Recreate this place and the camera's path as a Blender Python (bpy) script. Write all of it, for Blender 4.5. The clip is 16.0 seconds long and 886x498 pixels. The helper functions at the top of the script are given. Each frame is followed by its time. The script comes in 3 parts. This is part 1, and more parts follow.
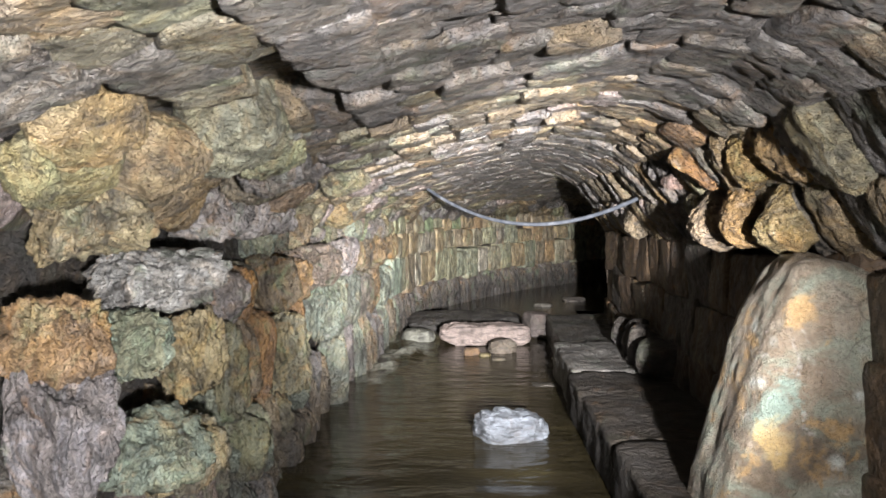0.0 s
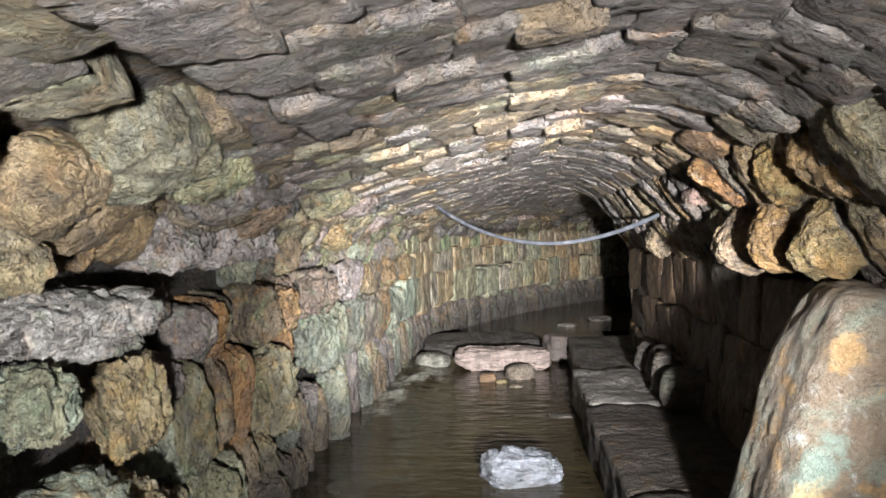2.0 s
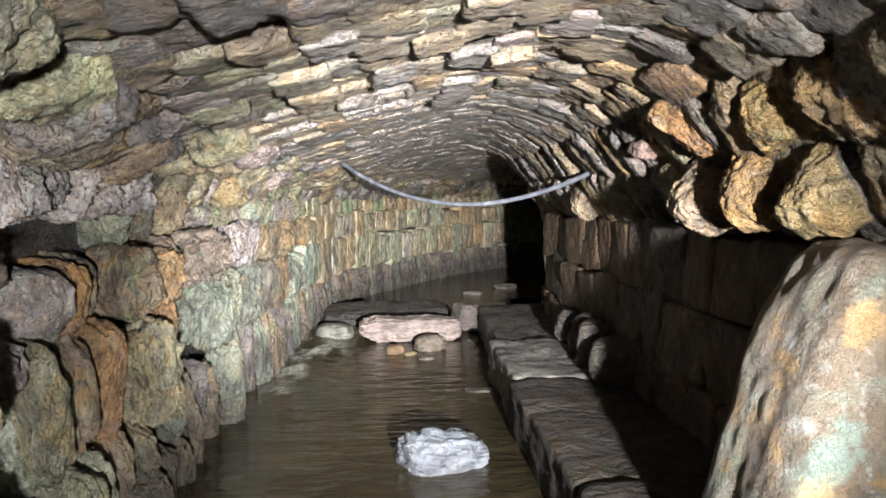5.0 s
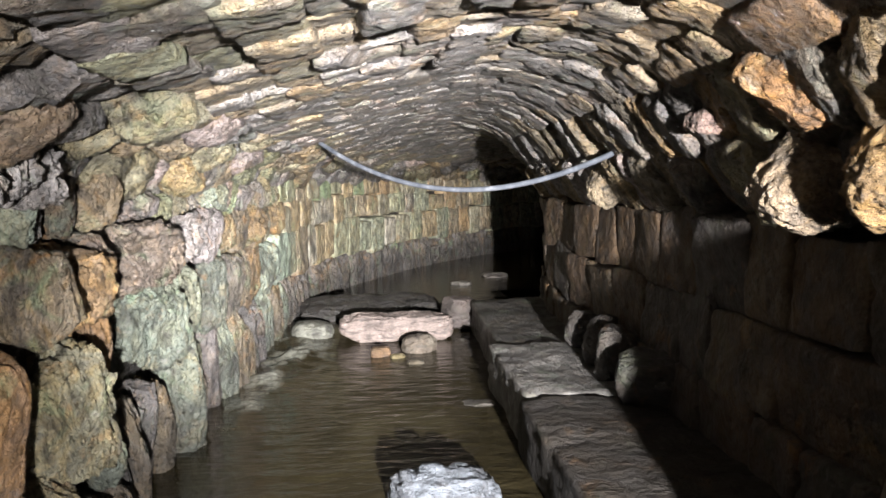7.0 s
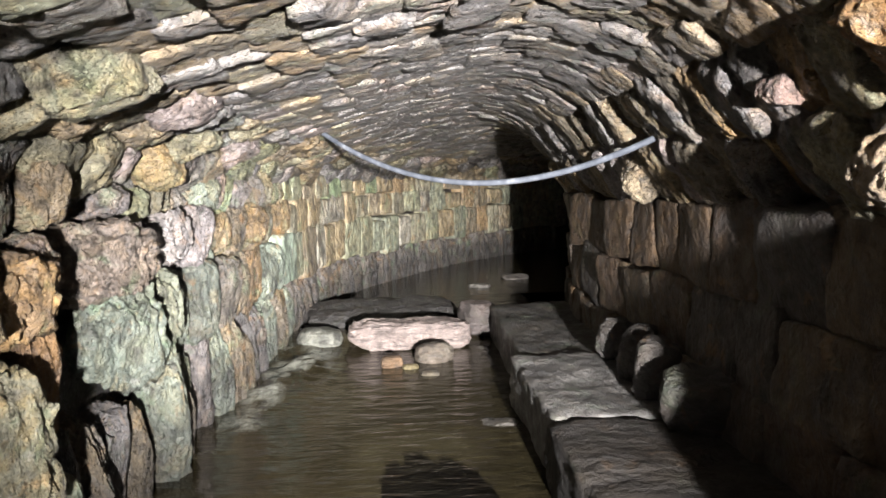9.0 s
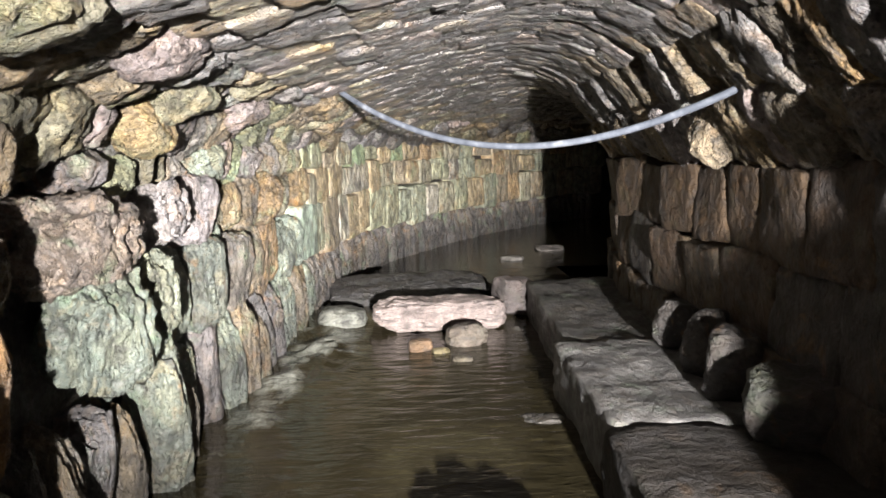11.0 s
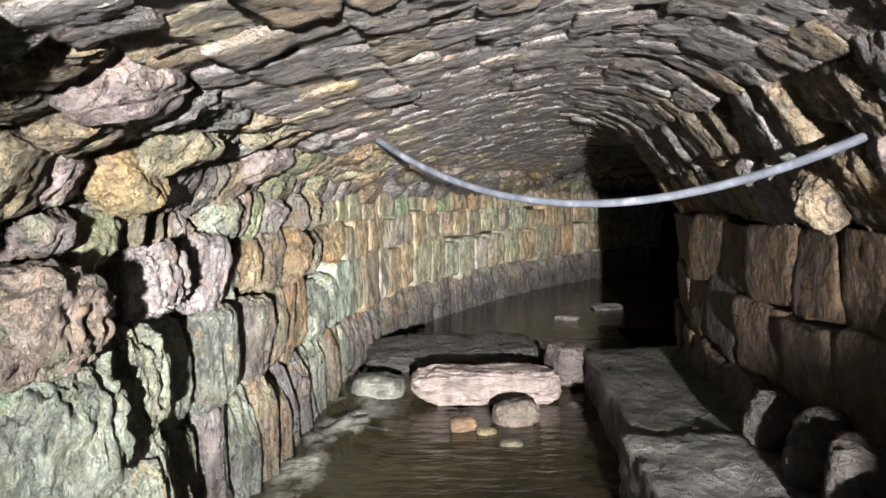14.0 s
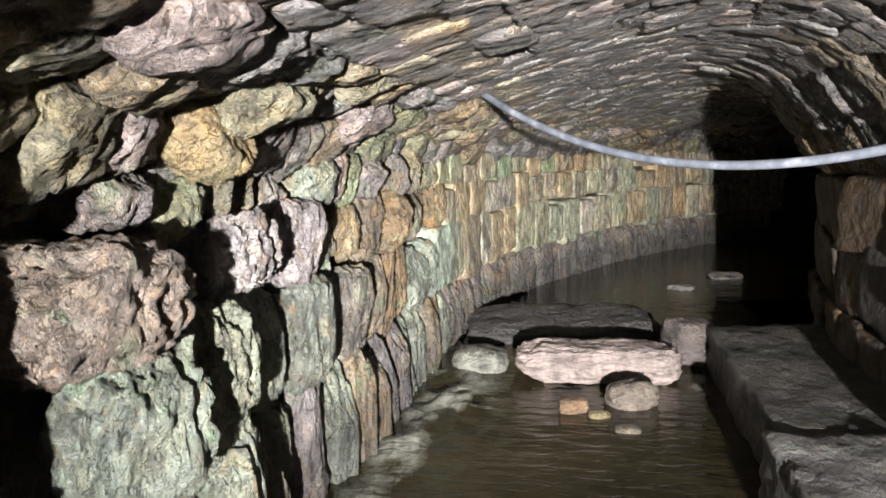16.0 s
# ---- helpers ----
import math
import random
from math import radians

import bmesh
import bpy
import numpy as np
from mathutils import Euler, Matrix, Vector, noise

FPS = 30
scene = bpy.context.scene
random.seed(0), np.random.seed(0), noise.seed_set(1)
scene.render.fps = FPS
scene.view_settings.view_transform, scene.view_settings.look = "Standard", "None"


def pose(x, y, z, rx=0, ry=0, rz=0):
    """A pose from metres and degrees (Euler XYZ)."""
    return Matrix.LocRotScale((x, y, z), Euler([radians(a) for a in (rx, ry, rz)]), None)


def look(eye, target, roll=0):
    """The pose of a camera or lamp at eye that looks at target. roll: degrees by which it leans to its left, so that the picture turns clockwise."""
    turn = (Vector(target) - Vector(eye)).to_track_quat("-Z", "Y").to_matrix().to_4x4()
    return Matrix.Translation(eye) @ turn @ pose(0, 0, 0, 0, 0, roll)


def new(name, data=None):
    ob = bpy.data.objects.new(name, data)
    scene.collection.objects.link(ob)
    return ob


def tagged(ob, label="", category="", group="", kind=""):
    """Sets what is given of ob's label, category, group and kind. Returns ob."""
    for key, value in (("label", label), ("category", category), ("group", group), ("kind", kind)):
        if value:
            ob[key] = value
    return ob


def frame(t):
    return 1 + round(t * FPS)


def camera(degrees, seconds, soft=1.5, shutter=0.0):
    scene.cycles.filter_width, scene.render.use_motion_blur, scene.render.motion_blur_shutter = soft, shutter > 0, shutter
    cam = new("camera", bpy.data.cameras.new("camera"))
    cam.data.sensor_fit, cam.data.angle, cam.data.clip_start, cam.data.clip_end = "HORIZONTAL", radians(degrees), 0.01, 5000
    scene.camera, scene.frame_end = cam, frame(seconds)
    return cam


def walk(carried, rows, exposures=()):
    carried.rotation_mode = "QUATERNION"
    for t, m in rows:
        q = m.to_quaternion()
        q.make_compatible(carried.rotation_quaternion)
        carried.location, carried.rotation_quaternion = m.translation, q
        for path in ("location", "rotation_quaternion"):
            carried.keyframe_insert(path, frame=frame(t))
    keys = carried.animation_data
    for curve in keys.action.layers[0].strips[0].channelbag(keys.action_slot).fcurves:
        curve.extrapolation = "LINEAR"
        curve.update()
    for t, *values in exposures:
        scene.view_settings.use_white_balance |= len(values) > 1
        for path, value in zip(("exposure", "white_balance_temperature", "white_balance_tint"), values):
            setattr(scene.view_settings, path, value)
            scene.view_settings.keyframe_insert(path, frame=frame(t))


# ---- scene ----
cam = camera(62.4, 16.0, soft=1.5)
PATH = [
    (0, (0.212, 0.309, 1.478), (0.139, 2.306, 1.388), -0.7),
    (0.5, (0.218, 0.421, 1.5), (0.172, 2.42, 1.431), -0.8),
    (1, (0.238, 0.48, 1.505), (0.179, 2.479, 1.48), -1.1),
    (1.5, (0.301, 0.589, 1.492), (0.203, 2.586, 1.454), -1.2),
    (2, (0.377, 0.72, 1.514), (0.222, 2.713, 1.466), -1.5),
    (2.5, (0.379, 0.79, 1.493), (0.252, 2.785, 1.442), -1.4),
    (3, (0.327, 0.868, 1.467), (0.256, 2.863, 1.35), -1.1),
    (3.5, (0.281, 0.984, 1.448), (0.336, 2.978, 1.297), -0.6),
    (4, (0.261, 1.026, 1.448), (0.372, 3.016, 1.289), -0.6),
    (4.5, (0.248, 1.105, 1.443), (0.369, 3.097, 1.31), -0.7),
    (7, (0.176, 2.005, 1.463), (0.367, 3.987, 1.274), -0.8),
    (7.5, (0.211, 2.103, 1.435), (0.38, 4.089, 1.279), -1.6),
    (8, (0.311, 2.239, 1.445), (0.464, 4.226, 1.28), -1.6),
    (8.5, (0.291, 2.315, 1.424), (0.437, 4.302, 1.25), -1.5),
    (9, (0.239, 2.506, 1.417), (0.38, 4.492, 1.23), -1.2),
    (9.5, (0.176, 2.687, 1.422), (0.32, 4.671, 1.211), -0.9),
    (12, (0.266, 3.189, 1.387), (0.291, 5.168, 1.101), -2.3),
    (12.5, (0.208, 3.243, 1.391), (0.327, 5.222, 1.124), -1.5),
    (13, (0.23, 3.257, 1.383), (0.33, 5.243, 1.167), -1.4),
    (13.5, (0.198, 3.372, 1.417), (0.239, 5.367, 1.276), -1.2),
    (14, (0.273, 3.609, 1.439), (0.204, 5.603, 1.296), -1.3),
    (14.5, (0.302, 3.718, 1.445), (0.188, 5.709, 1.288), -1.4),
    (15, (0.276, 3.756, 1.442), (0.085, 5.736, 1.241), -1.6),
    (15.5, (0.259, 3.824, 1.435), (0.005, 5.795, 1.21), -1.6),
    (16, (0.184, 3.955, 1.446), (-0.147, 5.912, 1.202), -1.6),
]
EXPOSURES = [(0, -0.22), (3, -0.2), (4.5, -0.02), (7, 0.1), (9, 0.2), (12, 0.32), (14, 0.15), (16, 0.1)]
walk(cam, [(t, look(eye, target, roll)) for t, eye, target, roll in PATH], EXPOSURES)

# ---- light: a dark drain, lit only by a hand torch behind the walker ----
world = bpy.data.worlds.new("world")
scene.world = world
world.use_nodes = True
world.node_tree.nodes["Background"].inputs["Color"].default_value = (0.6, 0.7, 0.9, 1)
world.node_tree.nodes["Background"].inputs["Strength"].default_value = 0.002


def torch_lamp(name, eye, target, watts, degrees, blend, radius, colour):
    data = bpy.data.lights.new(name, "SPOT")
    data.energy, data.spot_size, data.spot_blend = watts, radians(degrees), blend
    data.shadow_soft_size, data.color = radius, colour
    ob = new(name, data)
    ob.matrix_world = look(eye, target)
    return ob


TORCH = (0.87, -0.7, 1.30)
torch_lamp("torch_beam", TORCH, (-0.05, 11.5, 0.70), 16500, 31, 1.0, 0.07, (0.98, 0.97, 1.0))
torch_lamp("torch_spill", TORCH, (-0.6, 2.6, 1.75), 1900, 118, 1.0, 0.07, (0.98, 0.97, 1.0))


# ---- materials ----
class Nodes:
    """A small builder of node materials."""

    def __init__(self, name):
        self.mat = bpy.data.materials.new(name)
        self.mat.use_nodes = True
        self.t = self.mat.node_tree
        self.shader = self.t.nodes["Principled BSDF"]
        self.coord = self.t.nodes.new("ShaderNodeTexCoord")
        self.geo = self.t.nodes.new("ShaderNodeNewGeometry")

    def node(self, kind, inputs=None, operation="", feature="", attribute_name=""):
        n = self.t.nodes.new(kind)
        if operation:
            n.operation = operation
        if feature:
            n.feature = feature
        if attribute_name:
            n.attribute_name = attribute_name
        for key, value in (inputs or {}).items():
            if isinstance(value, bpy.types.NodeSocket):
                self.t.links.new(value, n.inputs[key])
            else:
                n.inputs[key].default_value = value
        return n

    def noise(self, scale, detail=6, rough=0.6, distortion=0.0, at=None, stretch=(1, 1, 1)):
        m = self.node("ShaderNodeMapping", {"Vector": at or self.geo.outputs["Position"], "Scale": stretch})
        return self.node("ShaderNodeTexNoise", {"Vector": m.outputs[0], "Scale": scale, "Detail": detail, "Roughness": rough, "Distortion": distortion}).outputs["Fac"]

    def ridges(self, scale, detail=8, rough=0.6, stretch=(1, 1, 1)):
        m = self.node("ShaderNodeMapping", {"Vector": self.geo.outputs["Position"], "Scale": stretch})
        n = self.node("ShaderNodeTexNoise")
        n.noise_type, n.normalize = "RIDGED_MULTIFRACTAL", False
        self.t.links.new(m.outputs[0], n.inputs["Vector"])
        for key, value in (("Scale", scale), ("Detail", detail), ("Roughness", rough), ("Lacunarity", 2.1), ("Offset", 1.0), ("Gain", 1.6), ("Distortion", 0.25)):
            n.inputs[key].default_value = value
        return n.outputs["Fac"]

    def ramp(self, fac, *stops):
        n = self.node("ShaderNodeValToRGB", {"Fac": fac})
        while len(n.color_ramp.elements) < len(stops):
            n.color_ramp.elements.new(0.5)
        for e, (p, c) in zip(n.color_ramp.elements, stops):
            e.position, e.color = p, (c, c, c, 1) if isinstance(c, (int, float)) else (*c, 1)
        return n.outputs["Color"]

    def mix(self, fac, a, b, blend="MIX"):
        n = self.node("ShaderNodeMix")
        n.data_type, n.blend_type = "RGBA", blend
        for key, value in ((0, fac), (6, a), (7, b)):
            if isinstance(value, bpy.types.NodeSocket):
                self.t.links.new(value, n.inputs[key])
            elif key == 0:
                n.inputs[0].default_value = value
            else:
                n.inputs[key].default_value = (*value, 1)
        return n.outputs[2]

    def maths(self, op, a, b):
        return self.node("ShaderNodeMath", {0: a, 1: b}, operation=op).outputs[0]

    def bump(self, height, strength, distance, below=None):
        inputs = {"Height": height, "Strength": strength, "Distance": distance}
        if below:
            inputs["Normal"] = below
        return self.node("ShaderNodeBump", inputs).outputs[0]

    def finish(self, base, rough, normal=None, specular=0.4):
        for key, value in (("Base Color", base), ("Roughness", rough), ("Normal", normal), ("Specular IOR Level", specular)):
            if value is None:
                continue
            if isinstance(value, bpy.types.NodeSocket):
                self.t.links.new(value, self.shader.inputs[key])
            elif key == "Base Color":
                self.shader.inputs[key].default_value = (*value, 1)
            else:
                self.shader.inputs[key].default_value = value
        return self.mat


def stone_material(name, tint, algae=0.4, rust=0.4, wet=0.7, strata=(1, 1, 5), grain=1.0, bleach=0.45, blend=0.27, gloss=0.45, relief=0.12):
    """Damp sandstone: tint is 'object' (the object's own colour), 'attribute' or a plain colour."""
    n = Nodes(name)
    if tint == "object":
        base = n.node("ShaderNodeObjectInfo").outputs["Color"]
    elif tint == "attribute":
        base = n.node("ShaderNodeAttribute", attribute_name="tone").outputs["Color"]
    else:
        base = n.node("ShaderNodeRGB").outputs[0]
        base.default_value = (*tint, 1)
    mott = n.noise(7, 8, 0.65)
    fine = n.noise(60, 5, 0.7)
    hue = n.noise(3.7, 6, 0.68, 0.9, stretch=(1.2, 1.0, 0.8))
    cast = n.ramp(hue, (0.30, (0.13, 0.115, 0.105)), (0.42, (0.27, 0.20, 0.12)), (0.50, (0.21, 0.20, 0.19)), (0.58, (0.38, 0.23, 0.09)), (0.68, (0.27, 0.31, 0.21)))
    base = n.mix(blend, base, cast)
    base = n.mix(0.85, base, n.ramp(mott, (0.30, 0.25), (0.5, 0.88), (0.70, 1.6)), "MULTIPLY")
    base = n.mix(0.55, base, n.ramp(fine, (0.3, 0.5), (0.7, 1.4)), "MULTIPLY")
    patch = n.noise(4.6, 6, 0.65, 0.6)
    base = n.mix(n.ramp(patch, (0.55, 0.0), (0.68, algae)), base, (0.19, 0.28, 0.15))
    patch2 = n.noise(5.6, 6, 0.65, 0.8, stretch=(1.3, 0.8, 1))
    base = n.mix(n.ramp(patch2, (0.58, 0.0), (0.70, rust)), base, (0.42, 0.20, 0.05))
    pale = n.noise(8.0, 6, 0.7, 0.5, stretch=(0.9, 1.1, 1.3))
    base = n.mix(n.ramp(pale, (0.60, 0.0), (0.72, bleach)), base, (0.46, 0.42, 0.38))
    soot = n.noise(6.5, 6, 0.7, 0.3, stretch=(1.1, 0.9, 1.7))
    base = n.mix(n.ramp(soot, (0.56, 0.0), (0.72, 0.7)), base, (0.045, 0.042, 0.04))
    # black tide mark with a ragged edge just above the water
    z = n.node("ShaderNodeSeparateXYZ", {0: n.geo.outputs["Position"]}).outputs["Z"]
    edge = n.maths("ADD", z, n.maths("MULTIPLY", n.noise(3.5, 5, 0.6), -0.5))
    base = n.mix(n.ramp(edge, (0.0, 0.6), (0.16, 0.0)), base, (0.032, 0.03, 0.028))
    rough = n.ramp(n.noise(9, 4, 0.6), (0.35, 0.72 - 0.6 * wet), (0.65, 0.75))
    at = n.node("ShaderNodeMapping", {"Vector": n.geo.outputs["Position"], "Scale": strata}).outputs[0]
    warp = n.node("ShaderNodeTexNoise", {"Vector": n.geo.outputs["Position"], "Scale": 6.0, "Detail": 4.0}).outputs["Color"]
    bent = n.node("ShaderNodeVectorMath", {0: warp, 1: (0.16, 0.16, 0.16)}, operation="MULTIPLY").outputs[0]
    bent = n.node("ShaderNodeVectorMath", {0: at, 1: bent}, operation="ADD").outputs[0]
    flake = n.node("ShaderNodeTexVoronoi", {"Vector": bent, "Scale": 9.0 * grain, "Randomness": 1.0}, feature="F1").outputs["Distance"]
    chips = n.node("ShaderNodeTexVoronoi", {"Vector": bent, "Scale": 24.0 * grain, "Randomness": 1.0}, feature="F1").outputs["Distance"]
    crags = n.noise(7 * grain, 10, 0.7, 0.4, stretch=tuple(0.4 + 0.6 * v for v in strata))
    pits = n.node("ShaderNodeTexVoronoi", {"Vector": bent, "Scale": 14.0 * grain, "Randomness": 1.0}, feature="F1").outputs["Distance"]
    broken = n.ramp(n.noise(2.7, 4, 0.6, 0.5), (0.40, 0.2), (0.62, 1.0))
    h = n.maths("SUBTRACT", crags, n.maths("MULTIPLY", flake, 0.30))
    h = n.maths("ADD", h, n.maths("MULTIPLY", n.maths("MULTIPLY", pits, 0.22), broken))
    h = n.maths("SUBTRACT", h, n.maths("MULTIPLY", chips, 0.16))
    ridge = n.ridges(5.5 * grain, 8, 0.62, tuple(0.4 + 0.6 * v for v in strata))
    h = n.maths("ADD", h, n.maths("MULTIPLY", ridge, 0.22))
    nor = n.bump(h, 1.0, relief)
    nor = n.bump(n.ridges(20 * grain, 5, 0.55), 0.8, relief * 0.05, nor)
    nor = n.bump(fine, 0.6, relief * 0.045, nor)
    # the crevices of the relief take a darker colour
    base = n.mix(n.ramp(n.maths("ADD", n.maths("MULTIPLY", crags, -1.0), 1.0), (0.52, 0.0), (0.66, 0.75)), base, (0.045, 0.04, 0.037))
    base = n.mix(n.ramp(ridge, (0.25, 0.55), (0.75, 0.0)), base, (0.05, 0.045, 0.04))
    return n.finish(base, rough, nor, gloss)


M_WALL = stone_material("wall_sandstone", "object", algae=0.5, rust=0.5, blend=0.36, strata=(1.1, 1.6, 0.7), relief=0.13)
M_VAULT = stone_material("vault_sandstone", "attribute", algae=0.25, rust=0.25, strata=(0.7, 1.8, 1.8), wet=0.75, relief=0.13)
# for the right-hand side, whose object colours carry painted shade
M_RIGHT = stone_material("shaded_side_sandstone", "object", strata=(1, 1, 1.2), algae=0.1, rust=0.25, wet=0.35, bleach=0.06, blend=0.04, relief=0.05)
M_FAR = stone_material("smooth_far_sandstone", "object", algae=0.35, rust=0.45, blend=0.25, strata=(1.0, 1.3, 0.6), relief=0.04, bleach=0.3)
M_BED = stone_material("dirty_mortar", (0.055, 0.05, 0.045), algae=0.05, rust=0.1, blend=0.1)


def pillar_material():
    n = Nodes("leaning_boulder_stone")
    a = n.noise(2.6, 7, 0.65, 0.7)
    base = n.ramp(a, (0.30, (0.06, 0.048, 0.035)), (0.44, (0.14, 0.105, 0.07)), (0.55, (0.22, 0.185, 0.14)), (0.70, (0.27, 0.20, 0.115)))
    b = n.noise(4.0, 7, 0.7, 0.8, stretch=(1, 1, 1.4))
    base = n.mix(n.ramp(b, (0.47, 0.0), (0.60, 0.65)), base, (0.19, 0.22, 0.17))
    c = n.noise(5.5, 7, 0.7, 0.5)
    base = n.mix(n.ramp(c, (0.57, 0.0), (0.64, 0.8)), base, (0.27, 0.17, 0.07))
    d = n.noise(6.5, 7, 0.72, 0.4, stretch=(1, 1.3, 0.8))
    base = n.mix(n.ramp(d, (0.60, 0.0), (0.66, 0.8)), base, (0.31, 0.29, 0.255))
    e = n.noise(9.0, 7, 0.72, 0.4)
    base = n.mix(n.ramp(e, (0.60, 0.0), (0.68, 0.75)), base, (0.05, 0.045, 0.04))
    spots = n.node("ShaderNodeTexVoronoi", {"Vector": n.geo.outputs["Position"], "Scale": 6.5}).outputs["Distance"]
    base = n.mix(n.maths("MULTIPLY", n.ramp(spots, (0.10, 0.8), (0.24, 0.0)), n.ramp(d, (0.40, 0.0), (0.55, 1.0))), base, (0.38, 0.40, 0.36))
    # marks of their own: a white patch, a rusty scab, a green bloom and ochre stains
    for place, size, colour in (((1.31, 2.97, 0.76), 0.11, (0.17, 0.24, 0.20)), ((1.41, 2.97, 1.12), 0.08, (0.32, 0.20, 0.08)), ((1.33, 2.97, 0.63), 0.10, (0.36, 0.25, 0.10)), ((1.43, 2.97, 0.706), 0.04, (0.7, 0.7, 0.66)), ((1.284, 2.97, 0.906), 0.045, (0.20, 0.11, 0.04))):
        away = n.node("ShaderNodeVectorMath", {0: n.geo.outputs["Position"], 1: place}, operation="DISTANCE").outputs["Value"]
        away = n.maths("ADD", away, n.maths("MULTIPLY", n.maths("SUBTRACT", c, 0.5), size * 4.5))
        base = n.mix(n.ramp(n.maths("DIVIDE", away, size), (0.55, 0.7), (1.0, 0.0)), base, colour)
    fine = n.noise(70, 5, 0.7)
    base = n.mix(0.5, base, n.ramp(fine, (0.3, 0.5), (0.7, 1.4)), "MULTIPLY")
    crag_h = n.noise(9, 9, 0.72, 0.5)
    cracks = n.node("ShaderNodeTexVoronoi", {"Vector": n.node("ShaderNodeVectorMath", {0: n.geo.outputs["Position"], 1: n.node("ShaderNodeVectorMath", {0: n.node("ShaderNodeTexNoise", {"Vector": n.geo.outputs["Position"], "Scale": 5.0, "Detail": 5.0}).outputs["Color"], 1: (0.3, 0.3, 0.3)}, operation="MULTIPLY").outputs[0]}, operation="ADD").outputs[0], "Scale": 4.0}, feature="DISTANCE_TO_EDGE").outputs["Distance"]
    seam = n.ramp(cracks, (0.0, 1.0), (0.035, 0.0))
    base = n.mix(n.maths("MULTIPLY", seam, n.ramp(a, (0.45, 0.0), (0.55, 0.6))), base, (0.03, 0.025, 0.02))
    nor = n.bump(n.maths("MULTIPLY", seam, n.ramp(a, (0.45, 0.0), (0.55, 0.6))), -0.5, 0.015)
    nor = n.bump(n.ridges(6, 8, 0.6), 0.8, 0.02, nor)
    nor = n.bump(crag_h, 1.0, 0.08, nor)
    nor = n.bump(fine, 0.7, 0.012, nor)
    return n.finish(base, n.ramp(b, (0.35, 0.35), (0.6, 0.75)), nor, 0.4)


M_PILLAR = pillar_material()
M_SLAB = stone_material("pale_pink_slab", (0.74, 0.58, 0.50), algae=0.0, rust=0.12, wet=0.6, strata=(0.6, 1, 4), bleach=0.3, blend=0.03, relief=0.05)
M_LOOSE = stone_material("loose_stone", "object", algae=0.1, rust=0.12, wet=0.7, strata=(1, 1, 3), blend=0.1, relief=0.05)
M_LEDGE_DARK = stone_material("dark_ledge_stone", "object", algae=0.05, rust=0.12, wet=0.2, strata=(0.8, 1.2, 1), bleach=0.0, blend=0.0, gloss=0.2, relief=0.05)
M_LEDGE = stone_material("ledge_stone", "object", algae=0.25, rust=0.1, wet=0.55, strata=(1.5, 0.9, 1), blend=0.1, relief=0.025)


def water_material():
    n = Nodes("murky_water")
    silt = n.noise(1.3, 5, 0.6, 0.8)
    base = n.ramp(silt, (0.3, (0.012, 0.010, 0.005)), (0.55, (0.025, 0.020, 0.010)), (0.75, (0.047, 0.040, 0.020)))
    froth = n.node("ShaderNodeAttribute", attribute_name="froth").outputs["Fac"]
    bubbles = n.noise(20, 6, 0.7, 0.8, stretch=(1.0, 0.6, 1))
    white = n.ramp(n.maths("MULTIPLY", froth, bubbles), (0.18, 0.0), (0.80, 1.0))
    base = n.mix(white, base, (0.48, 0.48, 0.40))
    rip = n.noise(9, 3, 0.5, 0.5, stretch=(0.55, 1.5, 1))
    rip2 = n.noise(28, 3, 0.5, 0.4, stretch=(0.6, 1.4, 1))
    nor = n.bump(rip, 0.45, 0.025)
    nor = n.bump(rip2, 0.25, 0.008, nor)
    n.shader.inputs["IOR"].default_value = 1.33
    return n.finish(base, n.ramp(white, (0.0, 0.07), (1.0, 0.35)), nor, 0.5)


def cable_material():
    n = Nodes("grey_plastic_cable")
    f = n.noise(14, 4, 0.6)
    base = n.ramp(f, (0.3, (0.05, 0.055, 0.064)), (0.55, (0.085, 0.092, 0.105)), (0.75, (0.17, 0.175, 0.185)))
    return n.finish(base, n.ramp(f, (0.3, 0.25), (0.7, 0.6)), n.bump(f, 0.3, 0.003), 0.5)


M_WATER, M_CABLE = water_material(), cable_material()

# ---- stone shapes ----


def cube_grid(n):
    """A unit cube's surface as an n x n grid a side, points welded."""
    pts, faces, index = [], [], {}

    def at(p):
        key = tuple(round(c, 5) for c in p)
        if key not in index:
            index[key] = len(pts)
            pts.append(p)
        return index[key]

    for axis in range(3):
        for side in (-1, 1):
            for i in range(n):
                for j in range(n):
                    quad = []
                    for di, dj in ((0, 0), (1, 0), (1, 1), (0, 1)):
                        p = [0, 0, 0]
                        p[axis] = side
                        p[(axis + 1) % 3] = 2 * (i + di) / n - 1
                        p[(axis + 2) % 3] = 2 * (j + dj) / n - 1
                        quad.append(at(tuple(p)))
                    faces.append(quad if side > 0 else quad[::-1])
    return np.array(pts, float), faces


GRIDS = {n: cube_grid(n) for n in (5, 8, 9, 10, 12, 16, 24, 40)}


